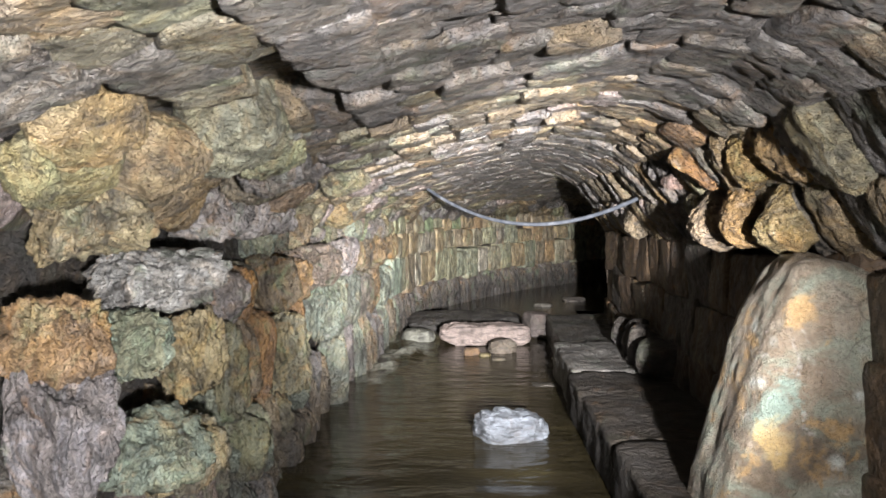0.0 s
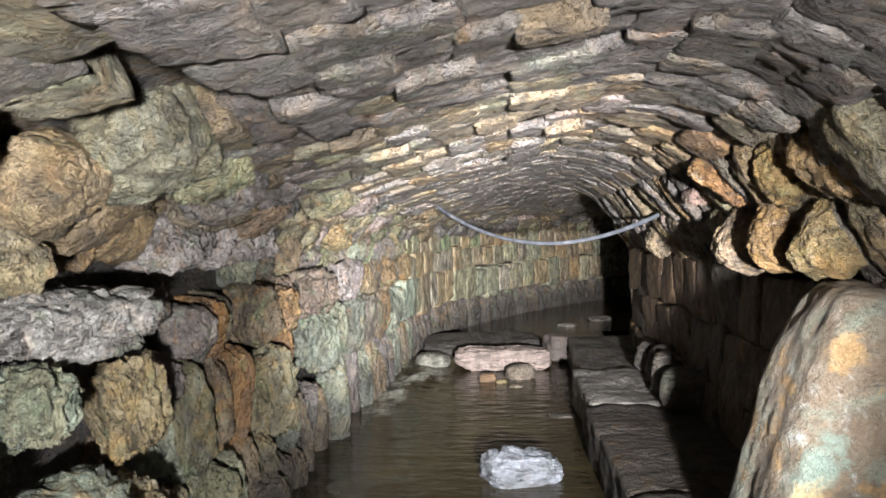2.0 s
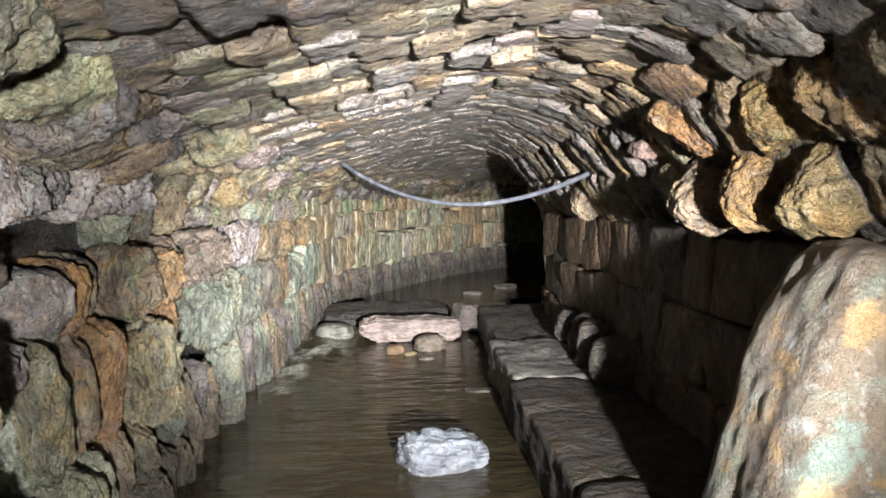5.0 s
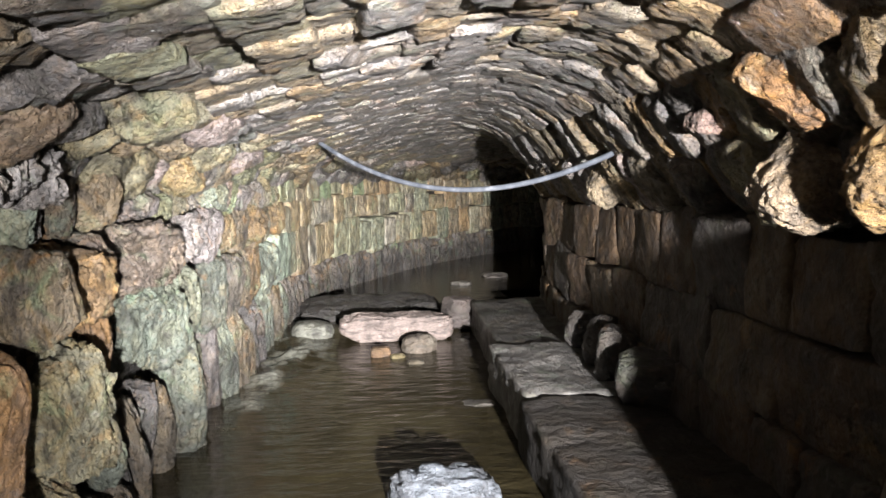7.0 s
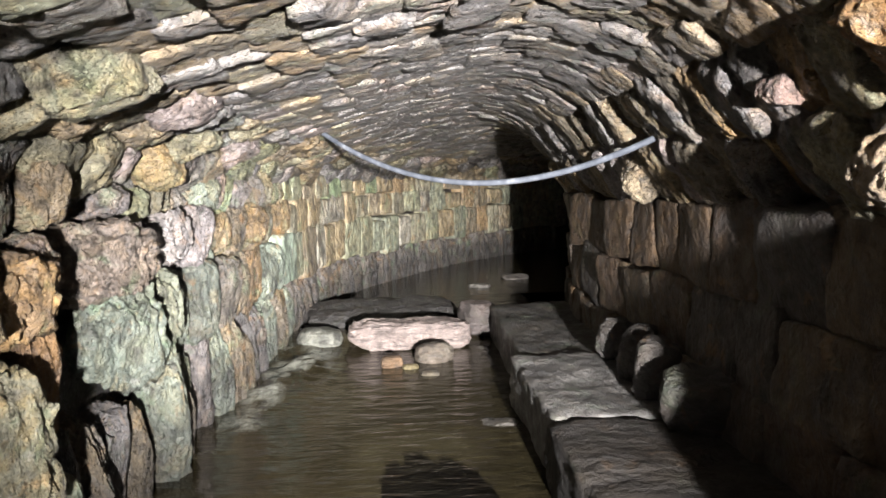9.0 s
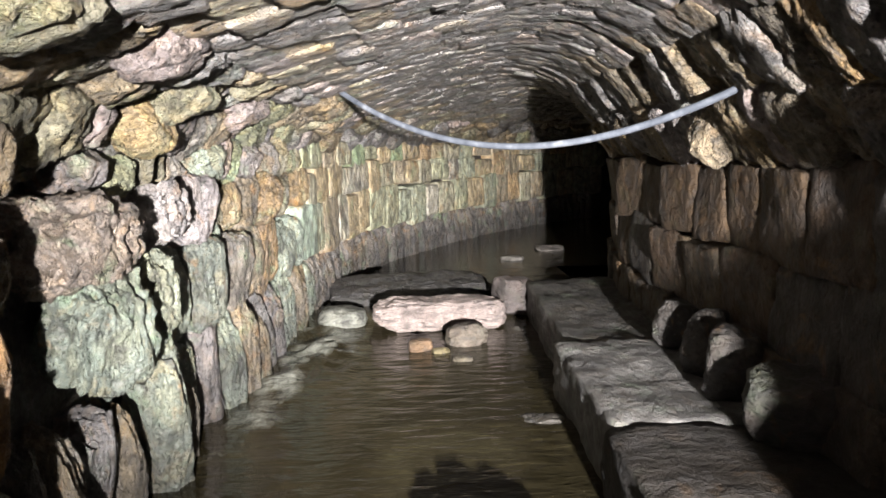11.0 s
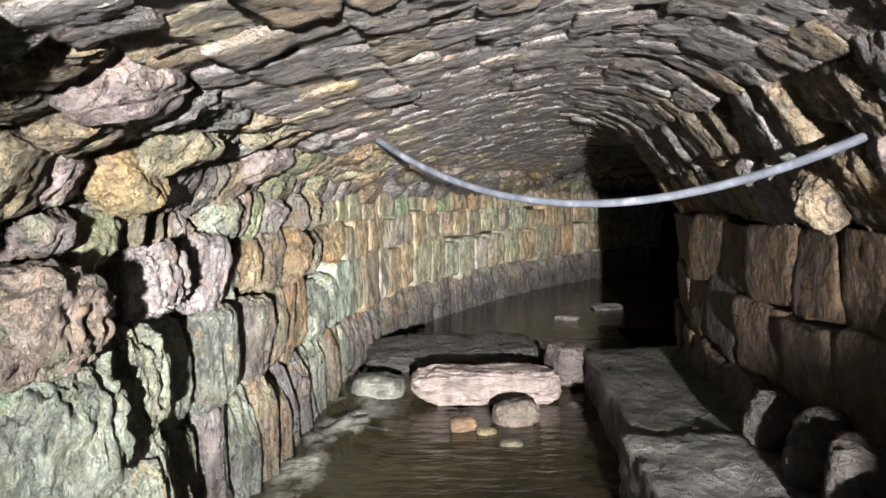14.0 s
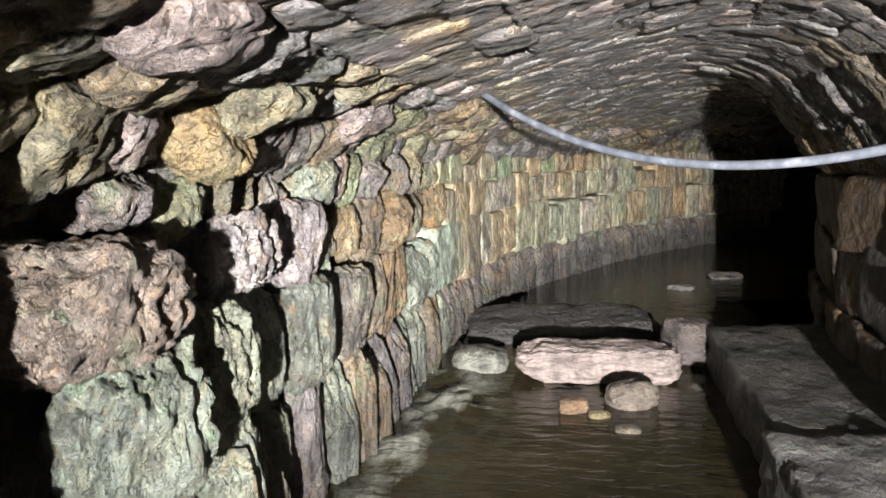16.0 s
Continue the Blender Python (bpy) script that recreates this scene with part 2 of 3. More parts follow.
def crag(n, size, seed, power=5.0, rough=0.1, freq=1.0, strata=(1, 1, 1), chops=0):
    """Points of one weathered stone of about that size about the origin: a rounded block, split along a few planes, chipped and layered by noise."""
    unit, faces = GRIDS[n]
    norm = (np.abs(unit) ** power).sum(1) ** (1 / power)
    p = unit / norm[:, None]
    cuts = random.Random(int(seed * 1000) + 5)
    for _ in range(chops):
        v = np.array([cuts.gauss(0, 1) for _ in range(3)])
        v /= np.linalg.norm(v)
        reach = p @ v
        over = np.maximum(0, reach - reach.max() * cuts.uniform(0.66, 0.9))
        p = p - over[:, None] * v * 0.92
    half = np.array(size) / 2
    q = p * half
    mean = float(np.cbrt(half.prod()))
    off = Vector((seed * 7.31 % 97, seed * 3.77 % 89, seed * 5.19 % 83))
    k = freq / mean
    s = Vector(strata)
    out = np.empty_like(q)
    for i, (a, b) in enumerate(zip(q, p)):
        v = Vector(a) * k
        w = Vector((v.x * s.x, v.y * s.y, v.z * s.z))
        d = noise.noise(v * 0.7 + off) * 0.9 + (abs(noise.noise(w * 1.3 + off)) - 0.25) * -1.1
        d += (abs(noise.noise(w * 3.1 + off)) - 0.25) * -0.7 + noise.noise(w * 5.5 + off) * 0.3
        out[i] = a + b * (d * rough * mean * 1.3)
    return out, faces


def mesh_of(name, pts, faces, mat, smooth=True):
    me = bpy.data.meshes.new(name)
    me.from_pydata([tuple(p) for p in pts], [], faces)
    me.materials.append(mat)
    if smooth:
        me.polygons.foreach_set("use_smooth", [True] * len(me.polygons))
    me.update()
    return me


# ---- plan: the drain runs straight and then bends to the right ----
LEFT = [(-1.0, -4.5), (-0.98, 0.0), (-0.97, 3.0), (-0.95, 5.5), (-0.89, 6.7), (-0.80, 7.7), (-0.70, 9.0), (-0.50, 10.4), (-0.12, 11.7), (0.55, 13.05), (1.35, 14.3), (2.3, 15.4), (3.6, 16.4), (5.4, 17.2)]
RIGHT = [(1.72, -4.5), (1.70, 0.0), (1.68, 3.0), (1.70, 5.5), (1.71, 6.6), (1.72, 7.5), (1.78, 8.4), (1.95, 9.3), (2.22, 10.2), (2.65, 11.1), (3.3, 11.9), (4.05, 12.6), (4.95, 13.2), (6.2, 13.8)]


class Line:
    """A smooth line in plan through a few points, by its length."""

    def __init__(self, pts):
        pts = np.array(pts, float)
        u = np.linspace(0, len(pts) - 1, 400)
        out = []
        for v in u:
            i = min(int(v), len(pts) - 2)
            f = v - i
            a, b = pts[max(i - 1, 0)], pts[min(i + 2, len(pts) - 1)]
            p, q = pts[i], pts[i + 1]
            m0, m1 = (q - a) / 2, (b - p) / 2
            out.append(p * (2 * f**3 - 3 * f**2 + 1) + m0 * (f**3 - 2 * f**2 + f) + q * (-2 * f**3 + 3 * f**2) + m1 * (f**3 - f**2))
        self.p = np.array(out)
        self.u = u / (len(pts) - 1)
        step = np.linalg.norm(np.diff(self.p, axis=0), axis=1)
        self.s = np.concatenate([[0], np.cumsum(step)])

    def at(self, s):
        return np.array([np.interp(s, self.s, self.p[:, 0]), np.interp(s, self.s, self.p[:, 1])])

    def at_u(self, u):
        return np.array([np.interp(u, self.u, self.p[:, 0]), np.interp(u, self.u, self.p[:, 1])])

    def way(self, s):
        d = self.at(s + 0.05) - self.at(s - 0.05)
        return d / np.linalg.norm(d)

    def s_of_y(self, y):
        return float(np.interp(y, self.p[:, 1], self.s))


LEFT_LINE, RIGHT_LINE = Line(LEFT), Line(RIGHT)
ARCH_X = [-1.0, -0.93, -0.82, -0.70, -0.50, -0.05, 0.30, 0.52, 0.68, 0.79, 0.90, 1.0]
ARCH_Z = [1.42, 1.56, 1.645, 1.70, 1.79, 1.94, 2.02, 1.97, 1.86, 1.68, 1.48, 1.30]


def arch_points(k=160):
    t = np.linspace(0, 1, len(ARCH_X))
    f = np.linspace(0, 1, k)
    x, z = np.interp(f, t, ARCH_X), np.interp(f, t, ARCH_Z)
    for _ in range(30):
        x[1:-1] = (x[:-2] + 2 * x[1:-1] + x[2:]) / 4
        z[1:-1] = (z[:-2] + 2 * z[1:-1] + z[2:]) / 4
    step = np.hypot(np.diff(x) * 1.3, np.diff(z))
    return x, z, np.concatenate([[0], np.cumsum(step)])


AX, AZ, AS = arch_points()


def vault(u, a):
    """The point of the vault's underside at u along the drain and a metres round the arch."""
    l, r = LEFT_LINE.at_u(u), RIGHT_LINE.at_u(u)
    f = (np.interp(a, AS, AX) + 1) / 2
    xy = l * (1 - f) + r * f
    return Vector((xy[0], xy[1], np.interp(a, AS, AZ)))


# ---- large structure ----
rng = random.Random(7)


def backing_wall(name, line, side, z0, z1, label, back=0.16):
    """The dark mortar body of a wall, standing behind its stones."""
    pts, faces = [], []
    stations = np.linspace(0, line.s[-1], 90)
    for s in stations:
        p, d = line.at(s), line.way(s)
        nrm = np.array([-d[1], d[0]]) * side
        for o, z in ((back, z0), (back, z1), (back + 0.3, z1), (back + 0.3, z0)):
            q = p + nrm * o
            pts.append((q[0], q[1], z))
    k = len(stations)
    for i in range(k - 1):
        for j in range(4):
            a, b = i * 4 + j, i * 4 + (j + 1) % 4
            faces.append([a, a + 4, b + 4, b])
    faces += [[0, 1, 2, 3], [4 * k - 1, 4 * k - 2, 4 * k - 3, 4 * k - 4]]
    ob = new(name, mesh_of(name, pts, faces, M_BED, False))
    return tagged(ob, label, "wall", kind="structure")


wall_left = backing_wall("wall_left", LEFT_LINE, 1, -0.4, 1.75, "rubble wall of damp multicoloured sandstone blocks")
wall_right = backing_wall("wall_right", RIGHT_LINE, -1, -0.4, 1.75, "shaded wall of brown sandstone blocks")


def end_wall(name, y0, y1, x0, x1):
    pts = [(x, y, z) for x in (x0, x1) for y in (y0, y1) for z in (-0.4, 2.6)]
    faces = [[0, 1, 3, 2], [4, 6, 7, 5], [0, 4, 5, 1], [2, 3, 7, 6], [0, 2, 6, 4], [1, 5, 7, 3]]
    ob = new(name, mesh_of(name, pts, faces, M_BED, False))
    return tagged(ob, "plain dark stone wall closing the drain", "wall", kind="structure")


end_wall("wall_south", -4.8, -4.5, -1.6, 2.3)
far = end_wall("wall_north", -0.15, 0.15, -2.6, 2.6)
far.matrix_world = pose(5.9, 15.6, 0, 0, 0, 104)


def bed():
    pts = [(x, y, -0.25) for y in (-4.8, 19) for x in (-3, 8)]
    ob = new("floor", mesh_of("floor", pts, [[0, 1, 3, 2]], M_BED, False))
    return tagged(ob, "muddy stream bed under the water", "floor", kind="structure")


bed()


def froth_at(x, y):
    """How much broken white water there is: at the small rapid, down the wall from it, and where the sill spills."""
    wall = float(np.interp(y, LEFT_LINE.p[:, 1], LEFT_LINE.p[:, 0]))
    along = math.exp(-((x - wall - 0.2) / 0.22) ** 2) * max(0.0, min(1.0, (y - 5.4) / 1.8)) * (1 if y < 8.6 else 0)
    rapid = math.exp(-((x + 0.42) / 0.2) ** 2 - ((y - 8.2) / 0.5) ** 2) * 1.4
    spill = math.exp(-((x - 1.0) / 0.1) ** 2 - ((y - 8.5) / 0.25) ** 2)
    patchy = 0.55 + 0.9 * noise.fractal(Vector((x * 4, y * 2.4, 3)), 1.0, 2.0, 3)
    return max(0.0, min(1.0, max(along, rapid, spill) * patchy))


def water_height(x, y):
    """Still pool below the stone sill, a little higher above it."""
    rise = 0.07 / (1 + math.exp(-(y - 8.75 - 0.25 * x) * 9))
    near = max(0.0, min(1.0, (6.2 - y) / 3.0))
    chop = (0.5 - abs(noise.noise(Vector((x * 0.9 + 0.3 * math.sin(y * 3), y * 3.2, 1))))) * 0.06 * near + noise.noise(Vector((x * 5, y * 9, 4))) * 0.004
    rapid = math.exp(-((x + 0.48) / 0.28) ** 2 - ((y - 8.0) / 0.7) ** 2)
    return rise + chop + 0.02 * froth_at(x, y) + rapid * (0.03 + 0.05 * noise.noise(Vector((x * 9, y * 7, 2))))


def water():
    xs = np.arange(-1.3, 1.75, 0.035)
    ys = np.arange(-4.5, 11.0, 0.045)
    pts = [(x, y, water_height(x, y)) for y in ys for x in xs]
    k = len(xs)
    faces = [[j * k + i, j * k + i + 1, (j + 1) * k + i + 1, (j + 1) * k + i] for j in range(len(ys) - 1) for i in range(k - 1)]
    n0 = len(pts)
    top = ys[-1]
    pts += [(-1.3, top, 0.07), (6.5, top, 0.07), (6.5, 18, 0.07), (-1.3, 18, 0.07)]
    faces.append([n0, n0 + 1, n0 + 2, n0 + 3])
    me = mesh_of("water", pts, faces, M_WATER)
    layer = me.attributes.new("froth", "FLOAT", "POINT")
    layer.data.foreach_set("value", np.array([froth_at(p[0], p[1]) for p in pts], np.float32))
    ob = new("water", me)
    return tagged(ob, "shallow murky olive-brown stream water with small ripples", "water", kind="structure")


water()


# ---- vault: all its stones in one mesh ----
GREYS = [(0.20, 0.185, 0.18), (0.25, 0.235, 0.225), (0.16, 0.15, 0.15), (0.30, 0.28, 0.265), (0.22, 0.20, 0.17)]
WARM = [(0.31, 0.24, 0.14), (0.34, 0.245, 0.13), (0.26, 0.21, 0.14), (0.31, 0.28, 0.17)]
ORANGE = [(0.44, 0.22, 0.07), (0.38, 0.24, 0.10)]
GREEN = [(0.26, 0.31, 0.23), (0.28, 0.29, 0.16), (0.32, 0.39, 0.30)]
PINK = [(0.38, 0.30, 0.275), (0.37, 0.325, 0.31)]


def vault_tone(f, y):
    """Colour of a vault stone, f from 0 at the left springing to 1 at the right, by where it sits."""
    r = rng.random()
    band = math.exp(-((y - 3.9) / 1.0) ** 2)
    if f > 0.74 and y > 5.2 and r < 0.5:
        return rng.choice(WARM[:3] + PINK)
    if f > 0.74 and y < 5.2 and r < 0.62:
        return rng.choice(ORANGE + WARM)
    if f < 0.30 and r < 0.55:
        return rng.choice(WARM + WARM + GREEN[1:2] + PINK[:1])
    if 0.25 < f < 0.8 and r < 0.8 * band:
        return rng.choice(WARM + ORANGE[1:] + PINK[:1])
    if r > 0.93:
        return rng.choice(WARM + PINK)
    return rng.choice(GREYS)


def build_vault():
    pts, faces, tones = [], [], []
    total = AS[-1]
    length = 20.5
    # rows round the arch: big blocks at the springings, thin voussoirs over the crown
    rows, a = [], 0.0
    while a < total - 0.7:
        f = a / total
        h = (0.24 if f < 0.1 else 0.2 if f < 0.2 else 0.155) * rng.uniform(0.85, 1.15)
        rows.append((a, h, f))
        a += h
    left_over = total - a
    rows += [(a, left_over * 0.5, 0.08), (a + left_over * 0.5, left_over * 0.5, 0.0)]
    for a, h, edge in rows:
        u = rng.uniform(0, 0.02)
        while u < 0.93:
            here = vault(u, a + h / 2)
            coarse = edge < 0.2
            right_side = a > total - 0.75
            w = rng.uniform(0.17, 0.30) if right_side else rng.uniform(0.24, 0.44) if coarse else rng.uniform(0.16, 0.32)
            if here.y > 9.5:
                w *= 1.3
            du = 0.004
            per = (vault(u + du, a + h / 2) - here).length / du
            mid = vault(u + w / per / 2, a + h / 2)
            t1 = (vault(u + du + w / per / 2, a + h / 2) - mid).normalized()
            t2 = (vault(u + w / per / 2, a + h / 2 + 0.04) - vault(u + w / per / 2, a + h / 2 - 0.04)).normalized()
            nrm = t2.cross(t1).normalized()
            if nrm.z > 0:
                nrm = -nrm
            depth = 0.26
            # gaps where stones have dropped out of the haunch beside the proud ones
            fallen = 1.5 < mid.y < 3.3 and a < 0.27 * total and rng.random() < 0.55
            if mid.y > -0.5 and not fallen:
                near = mid.y < 8.5
                n = (12 if coarse else 9) if near else 5
                size = (w * (1.07 if right_side else 1.0 if coarse else 1.12), h * (1.16 if coarse else 1.26), depth)
                q, fs = crag(n, size, rng.random() * 900, 4.5 if coarse else 22.0, 0.13 if right_side else 0.19 if coarse else 0.06 if mid.y > 5.3 else 0.085, 1.0, (1.7, 1.0, 1.7), 4 if coarse else 2)
                beyond = mid.y > 5.3 and not coarse
                out = rng.gauss(0.0, 0.005) if beyond else rng.gauss(0.0, 0.018) if right_side else rng.gauss(0.012, 0.035) if coarse else rng.gauss(0.0, 0.012)
                tilt = rng.gauss(0, 0.06)
                ax, ay = t1 * math.cos(tilt) + t2 * math.sin(tilt), t2 * math.cos(tilt) - t1 * math.sin(tilt)
                lean = rng.gauss(-0.015, 0.02) if beyond else rng.gauss(-0.05, 0.05) if right_side else rng.gauss(-0.09, 0.06) if coarse else rng.gauss(-0.03, 0.045)
                ax, an = ax * math.cos(lean) + nrm * math.sin(lean), nrm * math.cos(lean) - ax * math.sin(lean)
                m = np.array([ax, ay, an])
                centre = np.array(mid - nrm * (depth / 2 - 0.03 - out))
                base = len(pts)
                pts.extend(q @ m + centre)
                faces.extend([[i + base for i in fc] for fc in fs if min(q[i][2] for i in fc) > -0.06])
                c = vault_tone((a + h / 2) / total, mid.y)
                g = rng.uniform(0.75, 1.15)
                k = 1.0 if coarse else 0.75
                c = [g * (k * v + (1 - k) * w0) for v, w0 in zip(c, (0.235, 0.212, 0.19))]
                tones.extend([(*c, 1.0)] * len(q))
            u += w / per * rng.uniform(0.95, 1.0)
    # a few large stones that stand out of the rows: place, size, turn, colour
    heroes = []

    def hero(at, size, turn, colour):
        heroes.append((at, size, turn, colour))

    hero((1.41, 4.02, 1.75), (0.30, 0.30, 0.34), (10, 38, 8), (0.40, 0.19, 0.055))
    hero((1.47, 3.10, 1.73), (0.26, 0.36, 0.26), (0, 40, -5), (0.38, 0.23, 0.075))
    hero((1.47, 3.50, 1.73), (0.28, 0.26, 0.30), (0, 42, 5), (0.40, 0.24, 0.06))
    hero((1.52, 3.72, 1.48), (0.26, 0.24, 0.32), (8, 30, 5), (0.40, 0.23, 0.07))
    hero((1.55, 3.40, 1.47), (0.24, 0.26, 0.30), (-6, 28, 0), (0.34, 0.24, 0.09))
    hero((1.53, 4.15, 1.46), (0.26, 0.26, 0.36), (12, 30, 8), (0.36, 0.26, 0.16))
    hero((1.40, 4.62, 1.66), (0.12, 0.14, 0.11), (0, 20, 0), (0.42, 0.27, 0.22))
    hero((1.62, 6.35, 1.44), (0.22, 0.26, 0.32), (14, 30, 10), (0.36, 0.28, 0.18))
    hero((-0.80, 5.86, 1.53), (0.24, 0.30, 0.26), (-14, -30, -14), (0.42, 0.29, 0.13))
    hero((-0.50, 2.46, 1.76), (0.34, 0.36, 0.28), (6, -20, -10), (0.29, 0.29, 0.20))
    hero((-0.50, 2.90, 1.74), (0.28, 0.30, 0.20), (0, -25, 6), (0.32, 0.33, 0.19))
    hero((-0.64, 2.28, 1.66), (0.26, 0.26, 0.24), (0, -30, -8), (0.36, 0.27, 0.15))
    hero((-0.60, 1.84, 1.70), (0.24, 0.24, 0.20), (0, -25, 8), (0.40, 0.29, 0.14))
    hero((-0.71, 1.95, 1.61), (0.24, 0.26, 0.17), (4, -30, 0), (0.36, 0.32, 0.16))
    hero((-0.31, 1.72, 1.83), (0.26, 0.30, 0.12), (6, -14, 8), (0.24, 0.24, 0.24))
    hero((-0.68, 3.30, 1.67), (0.28, 0.34, 0.24), (-8, -30, 4), (0.32, 0.27, 0.19))
    hero((-0.70, 3.85, 1.66), (0.28, 0.34, 0.24), (-8, -30, -6), (0.36, 0.25, 0.16))
    hero((0.25, 4.70, 1.99), (0.16, 0.20, 0.14), (-6, 0, 4), (0.46, 0.37, 0.20))
    hero((0.44, 4.86, 1.99), (0.20, 0.18, 0.10), (-6, 4, 0), (0.40, 0.30, 0.18))
    hero((0.06, 4.72, 1.985), (0.18, 0.18, 0.10), (0, -6, 0), (0.30, 0.36, 0.18))
    for k, (at, size, turn, colour) in enumerate(heroes):
        q, fs = crag(24, size, 300 + k * 17, 2.9, 0.13, 1.0, (1.2, 1.6, 1.4), 6)
        m = np.array(pose(0, 0, 0, *turn).to_3x3())
        base = len(pts)
        pts.extend(q @ m.T + np.array(at))
        faces.extend([[i + base for i in fc] for fc in fs])
        tones.extend([(*colour, 1.0)] * len(q))
    # the closed shell behind the stones
    base, us = len(pts), np.linspace(0, 1, 70)
    steps = np.linspace(0, total, 22)
    for u in us:
        for a in steps:
            p = vault(u, a)
            c = (vault(u, 0) + vault(u, total)) / 2
            c.z = 1.1
            o = (p - c).normalized() * 0.13
            pts.append(np.array(p + o))
            tones.append((0.06, 0.055, 0.05, 1))
    k = len(steps)
    for i in range(len(us) - 1):
        for j in range(k - 1):
            a = base + i * k + j
            faces.append([a, a + 1, a + k + 1, a + k])
    me = mesh_of("ceiling", pts, faces, M_VAULT)
    layer = me.color_attributes.new("tone", "FLOAT_COLOR", "POINT")
    layer.data.foreach_set("color", np.array(tones, np.float32).ravel())
    ob = new("ceiling", me)
    return tagged(ob, "low barrel vault of rough grey and ochre stone blocks", "ceiling", kind="structure")


build_vault()

# ---- wall stones ----
VARIANTS = [crag(16, (1, 1, 1), i * 13.7 + 2, 3.3, 0.16, 0.95, (1.0, 1.9, 0.8), 4) for i in range(28)]


def variant_meshes(shapes, mat):
    return [mesh_of("stone", p, f, mat) for p, f in shapes]


FLATTER = [crag(10, (1, 1, 1), i * 9.1 + 5, 14.0, 0.07, 0.9, (1.0, 1.2, 1.2)) for i in range(14)]
CRAGGY = [crag(16, (1, 1, 1), i * 11.3 + 7, 2.8, 0.22, 0.85, (1.0, 1.8, 1.0), 5) for i in range(16)]
LEFT_MESHES = variant_meshes(VARIANTS, M_WALL)
RIGHT_MESHES = variant_meshes(FLATTER, M_RIGHT)
RUBBLE_MESHES = variant_meshes(CRAGGY, M_WALL)
FAR_MESHES = variant_meshes(FLATTER, M_FAR)


HEROES = []


def hero_stone(y, z, x, size, colour, turn=-12, shape=0, lean=0):
    """One of the large stones that stand proud of the brighter wall; the courses leave room for it."""
    HEROES.append((y, z, size[1] / 2, size[2] / 2))
    ob = new("stone", HERO_MESHES[shape % len(HERO_MESHES)])
    ob.matrix_world = pose(x - size[0] / 2 + 0.1, y, z, lean, 0, turn) @ Matrix.Diagonal((*size, 1))
    ob.parent = wall_left
    ob.color = (*colour, 1)


HERO_MESHES = variant_meshes([crag(24, (1, 1, 1), i * 17.9 + 3, 3.2, 0.25, 1.2, (1.0, 1.6, 0.9), 6) for i in range(10)], M_WALL)
hero_stone(2.30, 1.48, -0.82, (0.26, 0.32, 0.22), (0.408, 0.348, 0.204), -22, 0)
hero_stone(2.66, 1.29, -0.74, (0.34, 0.36, 0.19), (0.6, 0.588, 0.552), -28, 1)
hero_stone(2.47, 1.10, -0.80, (0.30, 0.20, 0.22), (0.276, 0.346, 0.251), -22, 2)
hero_stone(2.12, 1.18, -0.82, (0.28, 0.18, 0.20), (0.363, 0.207, 0.078), -20, 3)
hero_stone(3.00, 0.98, -0.80, (0.30, 0.19, 0.34), (0.397, 0.32, 0.156), -30, 4, 4)
hero_stone(2.13, 0.92, -0.82, (0.28, 0.22, 0.34), (0.259, 0.242, 0.259), -20, 5)
hero_stone(2.65, 0.72, -0.80, (0.32, 0.34, 0.22), (0.268, 0.346, 0.259), -24, 6)
hero_stone(2.95, 0.62, -0.82, (0.30, 0.22, 0.30), (0.328, 0.294, 0.173), -26, 7)
hero_stone(4.64, 0.66, -0.86, (0.30, 0.26, 0.44), (0.28, 0.26, 0.15), -12, 8, 3)
hero_stone(4.66, 1.10, -0.88, (0.30, 0.30, 0.32), (0.42, 0.25, 0.10), -12, 9)
hero_stone(5.45, 1.13, -0.84, (0.34, 0.46, 0.32), (0.34, 0.26, 0.20), -10, 2)
hero_stone(6.20, 1.16, -0.87, (0.28, 0.28, 0.28), (0.50, 0.45, 0.43), -16, 4)
hero_stone(5.58, 0.82, -0.86, (0.30, 0.36, 0.44), (0.20, 0.25, 0.19), -12, 6)
hero_stone(5.98, 0.80, -0.88, (0.28, 0.28, 0.46), (0.29, 0.32, 0.22), -14, 1, 4)
for k, y in enumerate((3.34, 3.52, 3.72, 3.90, 4.10, 4.31)):
    hero_stone(y, 1.50, -0.84, (0.30, 0.17, 0.20), (0.50, 0.46, 0.44), -20, k + 3, 8)


def lay_stone(parent, meshes, line, side, s0, s1, z0, z1, colour, out=0.0, depth=0.30, swell=1.04, wild=1.0):
    s, w = (s0 + s1) / 2, s1 - s0
    p, d = line.at(s), line.way(s)
    if side > 0 and any(abs(p[1] - hy) < a + 0.3 * w and abs((z0 + z1) / 2 - hz) < b + 0.3 * (z1 - z0) for hy, hz, a, b in HEROES):
        return None
    nrm = np.array([-d[1], d[0]]) * side
    c = p + nrm * (depth / 2 - (0.06 if side > 0 else 0.03) - out)
    ob = new("stone", rng.choice(meshes))
    if side > 0 and p[1] < 5.4:
        depth *= 1.25
    turn = math.degrees(math.atan2(-d[0], d[1])) - (0 if side < 0 or p[1] > 9 else 22 if p[1] < 5.4 else 14)
    ob.matrix_world = pose(c[0], c[1], (z0 + z1) / 2, rng.gauss(0, 3) * wild, rng.gauss(0, 4) * wild, turn + rng.gauss(0, 4) * wild) @ Matrix.Diagonal((depth, w * swell * (0.80 if side > 0 and p[1] < 6.6 else 0.95 if side > 0 and p[1] < 8.8 else 1.0), (z1 - z0) * swell, 1))
    ob.parent = parent
    ob.color = (*colour, 1)
    return ob


